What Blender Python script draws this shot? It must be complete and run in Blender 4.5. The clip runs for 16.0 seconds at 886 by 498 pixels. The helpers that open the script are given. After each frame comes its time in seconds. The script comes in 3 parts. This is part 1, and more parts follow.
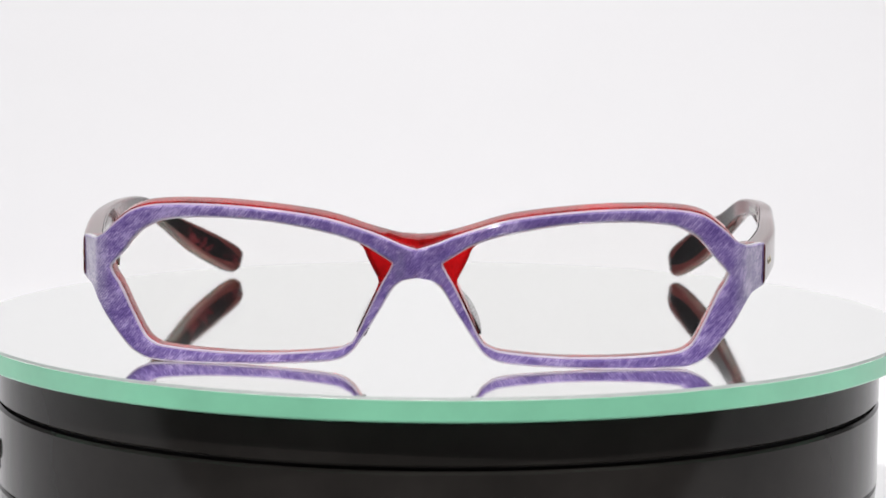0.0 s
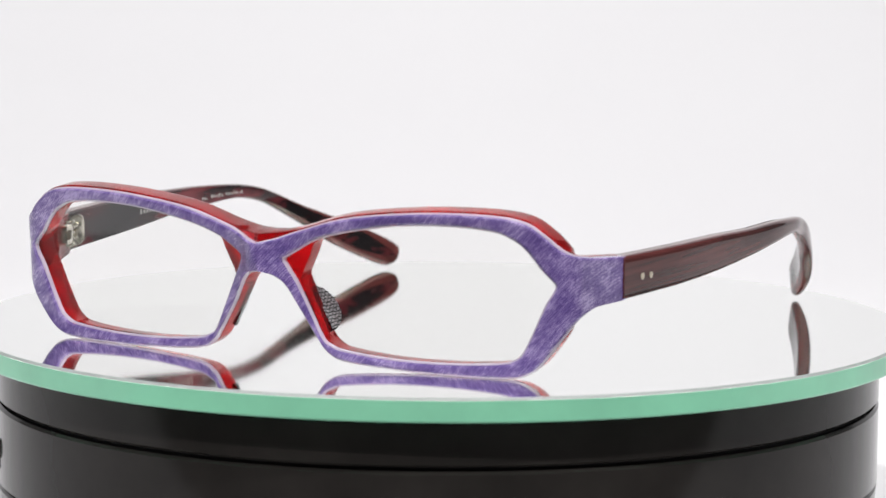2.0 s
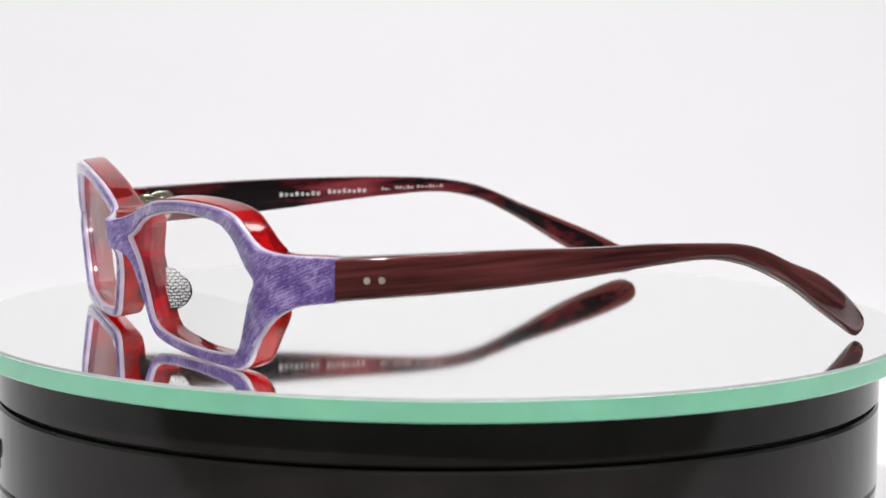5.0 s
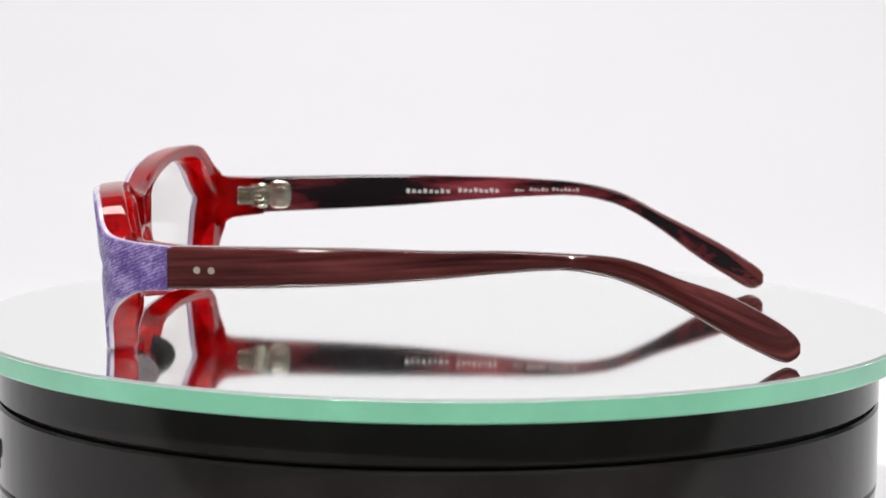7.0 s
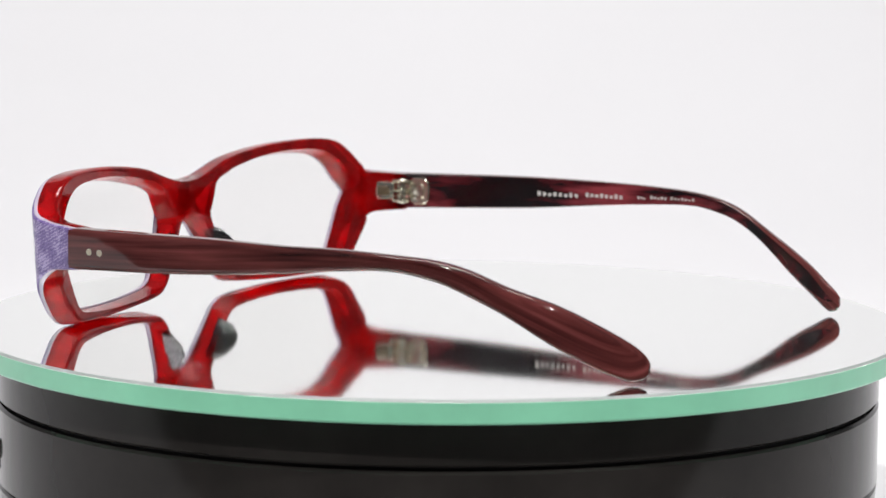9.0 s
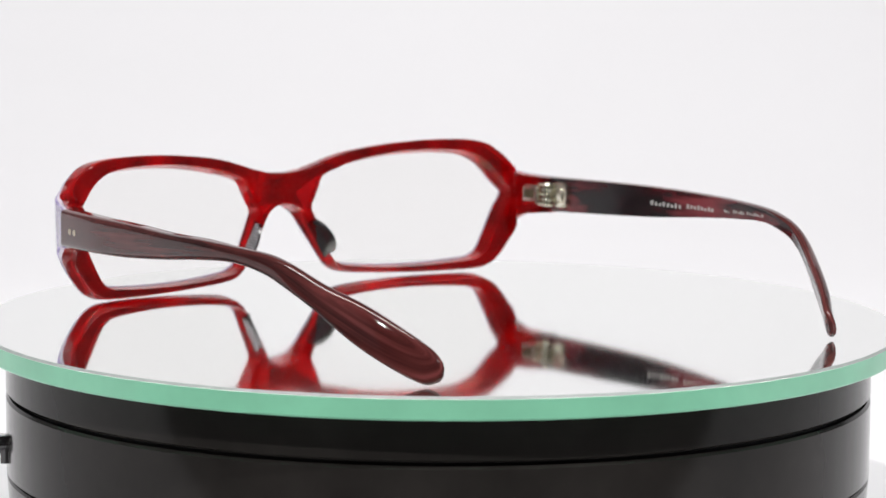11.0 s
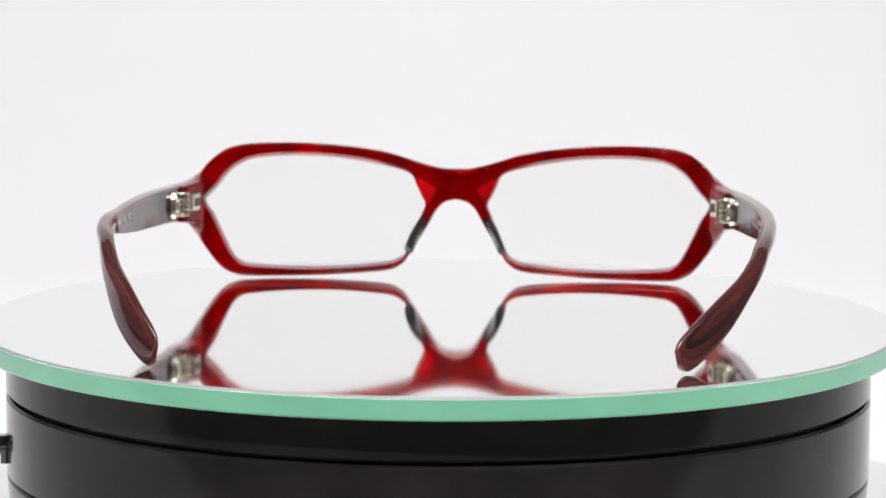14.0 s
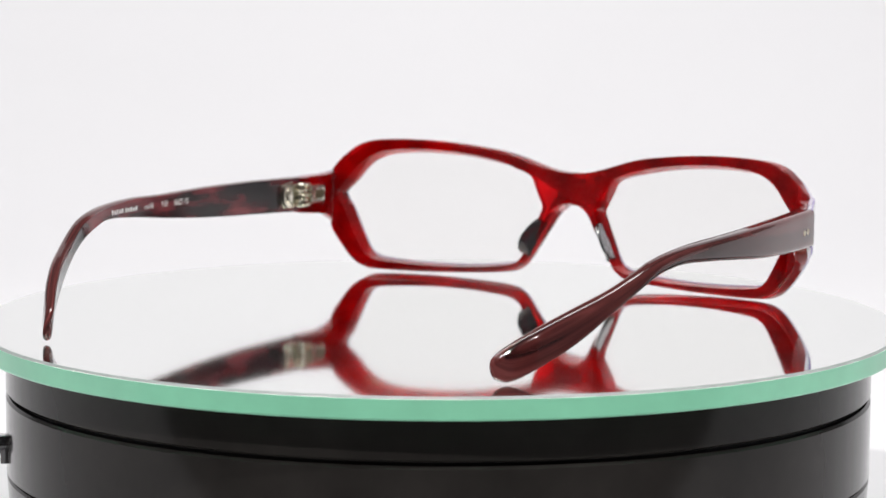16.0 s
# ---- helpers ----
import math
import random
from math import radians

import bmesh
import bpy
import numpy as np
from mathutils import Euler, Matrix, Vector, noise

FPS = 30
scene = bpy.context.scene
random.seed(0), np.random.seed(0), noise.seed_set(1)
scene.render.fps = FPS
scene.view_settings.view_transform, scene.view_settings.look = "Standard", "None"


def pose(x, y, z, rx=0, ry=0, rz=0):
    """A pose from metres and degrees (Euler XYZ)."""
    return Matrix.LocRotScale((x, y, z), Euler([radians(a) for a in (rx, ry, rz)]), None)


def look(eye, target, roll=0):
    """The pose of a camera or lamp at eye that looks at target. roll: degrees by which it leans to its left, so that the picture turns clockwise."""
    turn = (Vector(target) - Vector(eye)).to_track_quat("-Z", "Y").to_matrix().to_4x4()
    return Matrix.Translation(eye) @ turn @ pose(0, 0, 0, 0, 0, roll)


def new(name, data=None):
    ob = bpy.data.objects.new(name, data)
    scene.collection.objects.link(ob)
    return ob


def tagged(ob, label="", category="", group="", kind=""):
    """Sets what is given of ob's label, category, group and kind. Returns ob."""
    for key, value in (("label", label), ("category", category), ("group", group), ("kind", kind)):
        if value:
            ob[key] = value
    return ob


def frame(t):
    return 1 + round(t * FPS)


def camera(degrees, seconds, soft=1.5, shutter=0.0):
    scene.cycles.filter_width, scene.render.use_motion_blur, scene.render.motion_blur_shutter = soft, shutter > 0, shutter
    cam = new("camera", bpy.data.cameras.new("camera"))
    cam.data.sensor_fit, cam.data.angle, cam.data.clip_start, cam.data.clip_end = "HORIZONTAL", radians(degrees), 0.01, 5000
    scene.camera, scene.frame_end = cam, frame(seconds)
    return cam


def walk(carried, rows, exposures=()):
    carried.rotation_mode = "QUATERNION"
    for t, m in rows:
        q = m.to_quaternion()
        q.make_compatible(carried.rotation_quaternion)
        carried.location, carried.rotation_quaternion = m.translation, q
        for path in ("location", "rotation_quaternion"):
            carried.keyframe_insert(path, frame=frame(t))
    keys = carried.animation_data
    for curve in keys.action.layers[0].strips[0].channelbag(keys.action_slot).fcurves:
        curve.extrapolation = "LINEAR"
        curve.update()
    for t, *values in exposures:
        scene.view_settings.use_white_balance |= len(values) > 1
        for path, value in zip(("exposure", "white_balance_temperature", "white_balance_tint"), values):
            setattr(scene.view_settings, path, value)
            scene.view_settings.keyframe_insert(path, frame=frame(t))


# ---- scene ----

# ---------------------------------------------------------------- camera
# A long lens on a stand, 0.69 m from the turntable's axis, tilted 6.9 degrees down.
cam = camera(16.467, 16.0, soft=1.5)
cam.data.dof.use_dof, cam.data.dof.focus_distance, cam.data.dof.aperture_fstop = True, 0.666, 30.0
TILT = -6.931


def stand(back, turn=-0.094):
    rise = back * math.tan(radians(-TILT))
    return pose(0, -0.6901 - back, 0.1000 + rise, 90 + TILT, 0, turn) @ pose(0, 0, 0, 0, 0, 0.353)


walk(cam, [(0.0, stand(0)), (4.6, stand(0)), (9.2, stand(0)),
           (11.3, stand(0.0152, turn=-0.071)), (12.5, stand(0.0112, turn=-0.071)),
           (14.0, stand(0.0146, turn=-0.071)), (16.0, stand(0.0142, turn=-0.071))],
     exposures=[(0.0, 0.0), (16.0, 0.0)])

# ---------------------------------------------------------------- world and lamps
world = bpy.data.worlds.new("studio")
scene.world = world
world.use_nodes = True
world.node_tree.nodes["Background"].inputs[0].default_value = (0.97, 0.97, 1.0, 1)
world.node_tree.nodes["Background"].inputs[1].default_value = 0.14


def lamp(name, eye, target, size, watts, colour=(1, 0.985, 0.97)):
    data = bpy.data.lights.new(name, "AREA")
    data.shape, data.size, data.size_y = "RECTANGLE", size[0], size[1]
    data.energy, data.color = watts, colour
    ob = new(name, data)
    ob.matrix_world = look(eye, target)
    return ob


lamp("overhead_softbox", (0.0, 0.10, 1.40), (0.0, 0.62, 0.0), (0.9, 0.22), 10.1)
lamp("backdrop_lamp", (0.0, 0.15, 1.0), (0.0, 1.1, 0.45), (0.9, 0.3), 1.2)
lamp("front_lamp", (-0.28, -0.75, 0.85), (0, 0, 0), (0.035, 0.035), 6.8)
lamp("front_lamp", (0.36, -0.68, 0.95), (0, 0, 0), (0.035, 0.035), 6.8)

# ---------------------------------------------------------------- materials


def material(name):
    m = bpy.data.materials.new(name)
    m.use_nodes = True
    return m, m.node_tree.nodes, m.node_tree.links, m.node_tree.nodes["Principled BSDF"]


def put(node, **values):
    for key, value in values.items():
        node.inputs[key.replace("_", " ")].default_value = value


def coords(nodes, links, scale, turn=(0, 0, 0)):
    tex = nodes.new("ShaderNodeTexCoord")
    mapping = nodes.new("ShaderNodeMapping")
    mapping.vector_type = "TEXTURE"
    mapping.inputs["Scale"].default_value = [1 / a for a in scale]
    mapping.inputs["Rotation"].default_value = [radians(a) for a in turn]
    links.new(tex.outputs["Object"], mapping.inputs["Vector"])
    return mapping.outputs["Vector"]


def noise_at(nodes, links, vector, scale, detail=4.0, rough=0.55):
    n = nodes.new("ShaderNodeTexNoise")
    put(n, Scale=scale, Detail=detail, Roughness=rough)
    links.new(vector, n.inputs["Vector"])
    return n.outputs["Fac"]


def ramp(nodes, links, fac, stops):
    r = nodes.new("ShaderNodeValToRGB")
    while len(r.color_ramp.elements) < len(stops):
        r.color_ramp.elements.new(0.5)
    for e, (at, c) in zip(r.color_ramp.elements, stops):
        e.position, e.color = at, (*c, 1)
    links.new(fac, r.inputs["Fac"])
    return r.outputs["Color"]


def maths(nodes, links, op, a, b):
    n = nodes.new("ShaderNodeMath")
    n.operation = op
    for k, v in enumerate((a, b)):
        if isinstance(v, (int, float)):
            n.inputs[k].default_value = v
        else:
            links.new(v, n.inputs[k])
    return n.outputs[0]


def bump(nodes, links, bsdf, height, strength, distance):
    b = nodes.new("ShaderNodeBump")
    b.inputs["Strength"].default_value, b.inputs["Distance"].default_value = strength, distance
    links.new(height, b.inputs["Height"])
    links.new(b.outputs["Normal"], bsdf.inputs["Normal"])


def denim_material():
    """Purple twill cloth under clear acetate."""
    m, nodes, links, bsdf = material("purple_denim_laminate")
    wave = nodes.new("ShaderNodeTexWave")
    put(wave, Scale=680.0, Distortion=5.0, Detail=4.0, Detail_Scale=2.2)
    links.new(coords(nodes, links, (1, 1, 1), (0, 40, 0)), wave.inputs["Vector"])
    thread = noise_at(nodes, links, coords(nodes, links, (1, 1, 0.22), (0, 35, 25)), 1700, 4, 0.7)
    cross = noise_at(nodes, links, coords(nodes, links, (0.2, 0.2, 1), (25, -30, -10)), 1500, 4, 0.7)
    blotch = noise_at(nodes, links, coords(nodes, links, (1, 1, 1)), 240, 5, 0.7)
    cloud = noise_at(nodes, links, coords(nodes, links, (1, 1, 1)), 70, 2)
    f = 0.0
    for value, weight in ((wave.outputs["Fac"], 0.08), (thread, 0.27), (cross, 0.27), (blotch, 0.37), (cloud, 0.15)):
        f = maths(nodes, links, "ADD", f, maths(nodes, links, "MULTIPLY", value, weight))
    c = ramp(nodes, links, f, [(0.475, (0.072, 0.036, 0.205)), (0.57, (0.160, 0.098, 0.330)), (0.665, (0.42, 0.33, 0.62))])
    links.new(c, bsdf.inputs["Base Color"])
    put(bsdf, Roughness=0.55, Coat_Weight=1.0, Coat_Roughness=0.025, Coat_IOR=1.5)
    return m


def pale_material():
    """Milky acetate between the cloth and the red sheet."""
    m, nodes, links, bsdf = material("pale_lilac_acetate")
    n = noise_at(nodes, links, coords(nodes, links, (1, 1, 1)), 160, 3)
    links.new(ramp(nodes, links, n, [(0.3, (0.66, 0.57, 0.76)), (0.7, (0.82, 0.75, 0.88))]), bsdf.inputs["Base Color"])
    put(bsdf, Roughness=0.18, Coat_Weight=0.8, Coat_Roughness=0.03)
    bsdf.inputs["Transmission Weight"].default_value = 0.25
    return m


def red_material():
    """Clear red acetate, polished: partly see-through, partly letting light seep."""
    m, nodes, links, bsdf = material("clear_red_acetate")
    n = noise_at(nodes, links, coords(nodes, links, (1, 1, 1.6)), 110, 3, 0.5)
    c = ramp(nodes, links, n, [(0.30, (0.25, 0.0012, 0.0025)), (0.52, (0.55, 0.004, 0.007)), (0.70, (0.86, 0.009, 0.014))])
    links.new(c, bsdf.inputs["Base Color"])
    put(bsdf, Roughness=0.03, IOR=1.5)
    bsdf.inputs["Transmission Weight"].default_value = 0.92
    fine = noise_at(nodes, links, coords(nodes, links, (1, 1, 1)), 200, 3)
    bump(nodes, links, bsdf, fine, 0.04, 0.0007)
    seep, mix = nodes.new("ShaderNodeBsdfTranslucent"), nodes.new("ShaderNodeMixShader")
    links.new(ramp(nodes, links, n, [(0.32, (0.68, 0.003, 0.005)), (0.62, (1.0, 0.008, 0.012))]), seep.inputs["Color"])
    mix.inputs[0].default_value = 0.20
    links.new(bsdf.outputs[0], mix.inputs[1])
    links.new(seep.outputs[0], mix.inputs[2])
    links.new(mix.outputs[0], nodes["Material Output"].inputs["Surface"])
    return m


def temple_material():
    """Wine-brown acetate with lengthwise streaks."""
    m, nodes, links, bsdf = material("streaked_maroon_acetate")
    along = nodes.new("ShaderNodeUVMap")
    along.uv_map = "grain"

    def stretched(k):
        n = nodes.new("ShaderNodeMapping")
        n.inputs["Scale"].default_value = (1, k, 1)
        links.new(along.outputs[0], n.inputs["Vector"])
        return n.outputs["Vector"]

    streak = noise_at(nodes, links, stretched(0.03), 750, 4, 0.55)
    patch = noise_at(nodes, links, stretched(0.12), 170, 3)
    f = maths(nodes, links, "ADD", maths(nodes, links, "MULTIPLY", streak, 0.55), maths(nodes, links, "MULTIPLY", patch, 0.45))
    c = ramp(nodes, links, f, [(0.36, (0.022, 0.006, 0.006)), (0.49, (0.077, 0.018, 0.017)), (0.66, (0.168, 0.041, 0.040))])
    links.new(c, bsdf.inputs["Base Color"])
    put(bsdf, Roughness=0.045, IOR=1.5)
    return m


def lining_material():
    """Black acetate with wine-red clouds."""
    m, nodes, links, bsdf = material("marbled_black_acetate")
    cloud = noise_at(nodes, links, coords(nodes, links, (1, 0.45, 1.2)), 95, 3, 0.5)
    streak = noise_at(nodes, links, coords(nodes, links, (1, 0.06, 1)), 700, 3)
    f = maths(nodes, links, "ADD", maths(nodes, links, "MULTIPLY", cloud, 0.75), maths(nodes, links, "MULTIPLY", streak, 0.25))
    place, xyz, tip = nodes.new("ShaderNodeTexCoord"), nodes.new("ShaderNodeSeparateXYZ"), nodes.new("ShaderNodeMapRange")
    links.new(place.outputs["Object"], xyz.inputs[0])
    links.new(xyz.outputs["Y"], tip.inputs["Value"])
    put(tip, From_Min=0.040, From_Max=0.060, To_Min=0.0, To_Max=0.09)
    f = maths(nodes, links, "SUBTRACT", f, tip.outputs[0])
    c = ramp(nodes, links, f, [(0.47, (0.006, 0.004, 0.005)), (0.53, (0.06, 0.008, 0.011)), (0.63, (0.19, 0.030, 0.038))])
    links.new(c, bsdf.inputs["Base Color"])
    put(bsdf, Roughness=0.11, IOR=1.5)
    return m


def pad_material():
    """Dark acetate with pale dashes woven in rows."""
    m, nodes, links, bsdf = material("grey_dashed_acetate")
    brick = nodes.new("ShaderNodeTexBrick")
    put(brick, Color1=(0.50, 0.50, 0.52, 1), Color2=(0.36, 0.36, 0.39, 1), Mortar=(0.015, 0.015, 0.018, 1), Scale=1.0)
    brick.inputs["Brick Width"].default_value = 1.2
    brick.inputs["Row Height"].default_value = 0.66
    brick.inputs["Mortar Size"].default_value = 0.15
    brick.inputs["Mortar Smooth"].default_value = 0.4
    tex = nodes.new("ShaderNodeTexCoord")
    swap = nodes.new("ShaderNodeVectorMath")
    swap.operation = "MULTIPLY"
    swap.inputs[1].default_value = (1000, 1000, 1000)
    links.new(tex.outputs["Object"], swap.inputs[0])
    wob = nodes.new("ShaderNodeTexNoise")
    put(wob, Scale=900.0)
    links.new(tex.outputs["Object"], wob.inputs["Vector"])
    part_xyz = nodes.new("ShaderNodeSeparateXYZ")
    links.new(swap.outputs[0], part_xyz.inputs[0])
    join = nodes.new("ShaderNodeCombineXYZ")
    links.new(part_xyz.outputs["Y"], join.inputs["X"])
    links.new(maths(nodes, links, "ADD", part_xyz.outputs["Z"], wob.outputs["Fac"]), join.inputs["Y"])
    links.new(join.outputs[0], brick.inputs["Vector"])
    links.new(brick.outputs["Color"], bsdf.inputs["Base Color"])
    put(bsdf, Roughness=0.3, Coat_Weight=1.0, Coat_Roughness=0.05)
    return m


def plain(name, colour, rough=0.4, metal=0.0, coat=0.0, grain=0.0, scale=300):
    m, nodes, links, bsdf = material(name)
    n = noise_at(nodes, links, coords(nodes, links, (1, 1, 1)), scale, 4)
    lo, hi = [c * (1 - grain) for c in colour], [min(1, c * (1 + grain)) for c in colour]
    links.new(ramp(nodes, links, n, [(0.3, lo), (0.7, hi)]), bsdf.inputs["Base Color"])
    put(bsdf, Roughness=rough, Metallic=metal, Coat_Weight=coat, Coat_Roughness=0.06)
    return m


def glass_material(name, gloss_only):
    m, nodes, links, bsdf = material(name)
    out = nodes["Material Output"]
    nodes.remove(bsdf)
    if gloss_only:
        clear, gloss, mix, facing = (nodes.new(k) for k in ("ShaderNodeBsdfTransparent", "ShaderNodeBsdfGlossy", "ShaderNodeMixShader", "ShaderNodeLayerWeight"))
        clear.inputs["Color"].default_value = (0.985, 0.985, 0.98, 1)
        gloss.inputs["Roughness"].default_value = 0.01
        rim = maths(nodes, links, "POWER", facing.outputs["Facing"], 5.0)
        links.new(maths(nodes, links, "ADD", maths(nodes, links, "MULTIPLY", rim, 0.45), 0.012), mix.inputs[0])
        links.new(clear.outputs[0], mix.inputs[1])
        links.new(gloss.outputs[0], mix.inputs[2])
        links.new(mix.outputs[0], out.inputs["Surface"])
    else:
        g = nodes.new("ShaderNodeBsdfGlass")
        put(g, Color=(0.985, 0.995, 0.985, 1), Roughness=0.05, IOR=1.5)
        links.new(g.outputs[0], out.inputs["Surface"])
    return m


DENIM, PALE, RED = denim_material(), pale_material(), red_material()
TEMPLE, PAD, LINING = temple_material(), pad_material(), lining_material()
LENS, PANE = glass_material("clear_lens", True), glass_material("float_glass", False)
SILVER = plain("silvered_mirror", (0.945, 0.955, 0.93), 0.15, 0.30)
EDGE = plain("green_ground_glass_edge", (0.27, 0.69, 0.46), 0.35, 0.0, 0.25, 0.08, 60)
BLACK = plain("glossy_black_plastic", (0.0215, 0.0190, 0.0178), 0.12, 0.0, 0.0, 0.25, 40)
BLACK.node_tree.nodes["Principled BSDF"].inputs["Specular IOR Level"].default_value = 0.14
CHAMFER = plain("grey_ground_glass", (0.36, 0.40, 0.39), 0.5, 0.0, 0.0, 0.1, 200)
GROOVE = plain("matt_black_gap", (0.004, 0.004, 0.004), 0.8)
PAPER = plain("white_paper", (0.86, 0.855, 0.88), 0.9, 0.0, 0.0, 0.012, 3)
# brass darkened: the shade inside the hinge slot is put into the colour
RECESS = plain("brass_with_painted_shade", (0.10, 0.075, 0.045), 0.45, 0.6, 0.0, 0.3, 700)
METAL = plain("nickel_silver", (0.80, 0.76, 0.64), 0.22, 1.0, 0.0, 0.25, 700)
PIN = plain("pale_rivet_metal", (0.62, 0.56, 0.45), 0.3, 0.6, 0.0, 0.08, 900)
PRINT = plain("worn_white_print", (0.78, 0.77, 0.76), 0.5, 0.0, 0.0, 0.25, 1500)
FAINT = plain("faint_grey_print", (0.42, 0.41, 0.40), 0.5, 0.0, 0.0, 0.3, 1500)
DARK = plain("black_acetate", (0.012, 0.011, 0.012), 0.15, 0.0, 1.0, 0.3, 200)
# dark grey for the surroundings: their lack of light is put into the colour
DARK_WALL = plain("unlit_grey_surround", (0.05, 0.05, 0.052), 0.9, 0.0, 0.0, 0.1, 2)

# ---------------------------------------------------------------- mesh helpers


def part(name, bm, mat, parent=None, label="", smooth=True, wound=False):
    if not wound:
        bmesh.ops.recalc_face_normals(bm, faces=bm.faces)
    elif bm.calc_volume(signed=True) < 0:
        bmesh.ops.reverse_faces(bm, faces=bm.faces)
    me = bpy.data.meshes.new(name)
    bm.to_mesh(me)
    bm.free()
    me.materials.append(mat)
    if smooth:
        for f in me.polygons:
            f.use_smooth = True
        me.set_sharp_from_angle(angle=radians(38))
    ob = new(name, me)
    if parent:
        ob.parent = parent
    if label:
        ob["label"] = label
    return ob


def box(bm, centre, size, turn=None, bevel=0.0):
    b = bmesh.new()
    bmesh.ops.create_cube(b, size=1.0, matrix=Matrix.Diagonal((*size, 1)))
    if bevel:
        bmesh.ops.bevel(b, geom=b.edges[:], offset=bevel, segments=2, affect="EDGES", profile=0.6)
    m = Matrix.Translation(centre) @ (turn or Matrix.Identity(4))
    me = bpy.data.meshes.new("tmp")
    b.to_mesh(me)
    b.free()
    me.transform(m)
    bm.from_mesh(me)
    bpy.data.meshes.remove(me)


def lathe(profile, steps=192):
    """A closed ring profile of (radius, z), spun round the z axis."""
    bm = bmesh.new()
    rings = []
    for r, z in profile:
        if r < 1e-7:
            rings.append([bm.verts.new((0, 0, z))])
        else:
            rings.append([bm.verts.new((r * math.cos(2 * math.pi * k / steps), r * math.sin(2 * math.pi * k / steps), z)) for k in range(steps)])
    for a, b in zip(rings, rings[1:]):
        for k in range(steps):
            n = (k + 1) % steps
            vs = [a[k % len(a)], a[n % len(a)], b[n % len(b)], b[k % len(b)]]
            vs = [v for i, v in enumerate(vs) if v not in vs[:i]]
            if len(vs) > 2:
                bm.faces.new(vs)
    return bm


def rod(bm, a, b, radius, steps=16, bevel=0.0):
    a, b = Vector(a), Vector(b)
    way = (b - a).normalized()
    turn = way.to_track_quat("Z", "Y").to_matrix()
    rows = [(0, radius * 0.001), (0, radius - bevel), (bevel, radius), ((b - a).length - bevel, radius), ((b - a).length, radius - bevel), ((b - a).length, radius * 0.001)]
    rings = [[bm.verts.new(a + turn @ Vector((r * math.cos(2 * math.pi * k / steps), r * math.sin(2 * math.pi * k / steps), h))) for k in range(steps)] for h, r in rows]
    for p, q in zip(rings, rings[1:]):
        for k in range(steps):
            n = (k + 1) % steps
            bm.faces.new((p[k], p[n], q[n], q[k]))


# ---------------------------------------------------------------- studio
def sweep():
    """White paper: a table top that curves up into a backdrop."""
    bm = bmesh.new()
    line = [(-0.15, -0.052), (0.5, -0.052)]
    for k in range(1, 13):
        a = math.pi / 2 * k / 12
        line.append((0.5 + 0.6 * math.sin(a), -0.052 + 0.6 * (1 - math.cos(a))))
    line += [(1.1, 1.0)]
    rows = [[bm.verts.new((x, y, z)) for x in (-0.95, -0.45, 0, 0.45, 0.95)] for y, z in line]
    for a, b in zip(rows, rows[1:]):
        for k in range(4):
            bm.faces.new((a[k], a[k + 1], b[k + 1], b[k]))
    res = bmesh.ops.extrude_face_region(bm, geom=bm.faces[:])
    bmesh.ops.translate(bm, verts=[v for v in res["geom"] if isinstance(v, bmesh.types.BMVert)], vec=(0, 0.003, -0.003))
    return tagged(part("backdrop", bm, PAPER), "seamless white paper sweep behind the turntable", "backdrop", kind="structure")


sweep()


def room():
    bm = bmesh.new()
    # an added wall, out of view, that gives glossy parts something dark to reflect
    box(bm, (0, -2.6, 1.2), (5.0, 0.1, 4.0))
    table = bmesh.new()
    box(table, (0, -0.4, -0.08), (3.2, 2.6, 0.04))
    tagged(part("table_top", table, DARK_WALL, smooth=False), "plain dark table under the paper sweep", "table", kind="structure")
    tagged(part("added_dark_wall", bm, DARK_WALL, smooth=False), "plain dark grey wall, added unseen behind the camera to darken reflections", "wall", kind="structure")


room()

# ---------------------------------------------------------------- turntable
base = tagged(new("turntable"), "round glossy black plastic motorised turntable base", "turntable")
part("top_ring", lathe([(0.0, -0.0055), (0.0985, -0.0055), (0.0998, -0.0066), (0.0998, -0.0145), (0.0993, -0.0150), (0.0, -0.0150)]), BLACK, base)
part("gap", lathe([(0.0, -0.0150), (0.0982, -0.0150), (0.0982, -0.0159), (0.0, -0.0159)]), GROOVE, base, "dark gap between ring and body")
part("body", lathe([(0.0, -0.0159), (0.0992, -0.0159), (0.0998, -0.0165), (0.0998, -0.0333), (0.0994, -0.0337), (0.0, -0.0337)]), BLACK, base)
part("seam", lathe([(0.0, -0.0337), (0.0987, -0.0337), (0.0987, -0.0341), (0.0, -0.0341)]), GROOVE, base, "fine dark seam")
part("foot", lathe([(0.0, -0.0341), (0.0992, -0.0341), (0.0997, -0.0346), (0.0985, -0.0505), (0.0970, -0.0520), (0.0, -0.0520)]), BLACK, base)


def plug():
    bm = bmesh.new()
    rod(bm, (-0.0975, -0.018, -0.0270), (-0.1008, -0.0187, -0.0270), 0.0022, 20, 0.0004)
    box(bm, (-0.0988, -0.0183, -0.0280), (0.0018, 0.0042, 0.0065), Matrix.Rotation(radians(10), 4, "Z"), 0.0004)
    return part("socket", bm, DARK, base, "black power socket on the side")


plug()

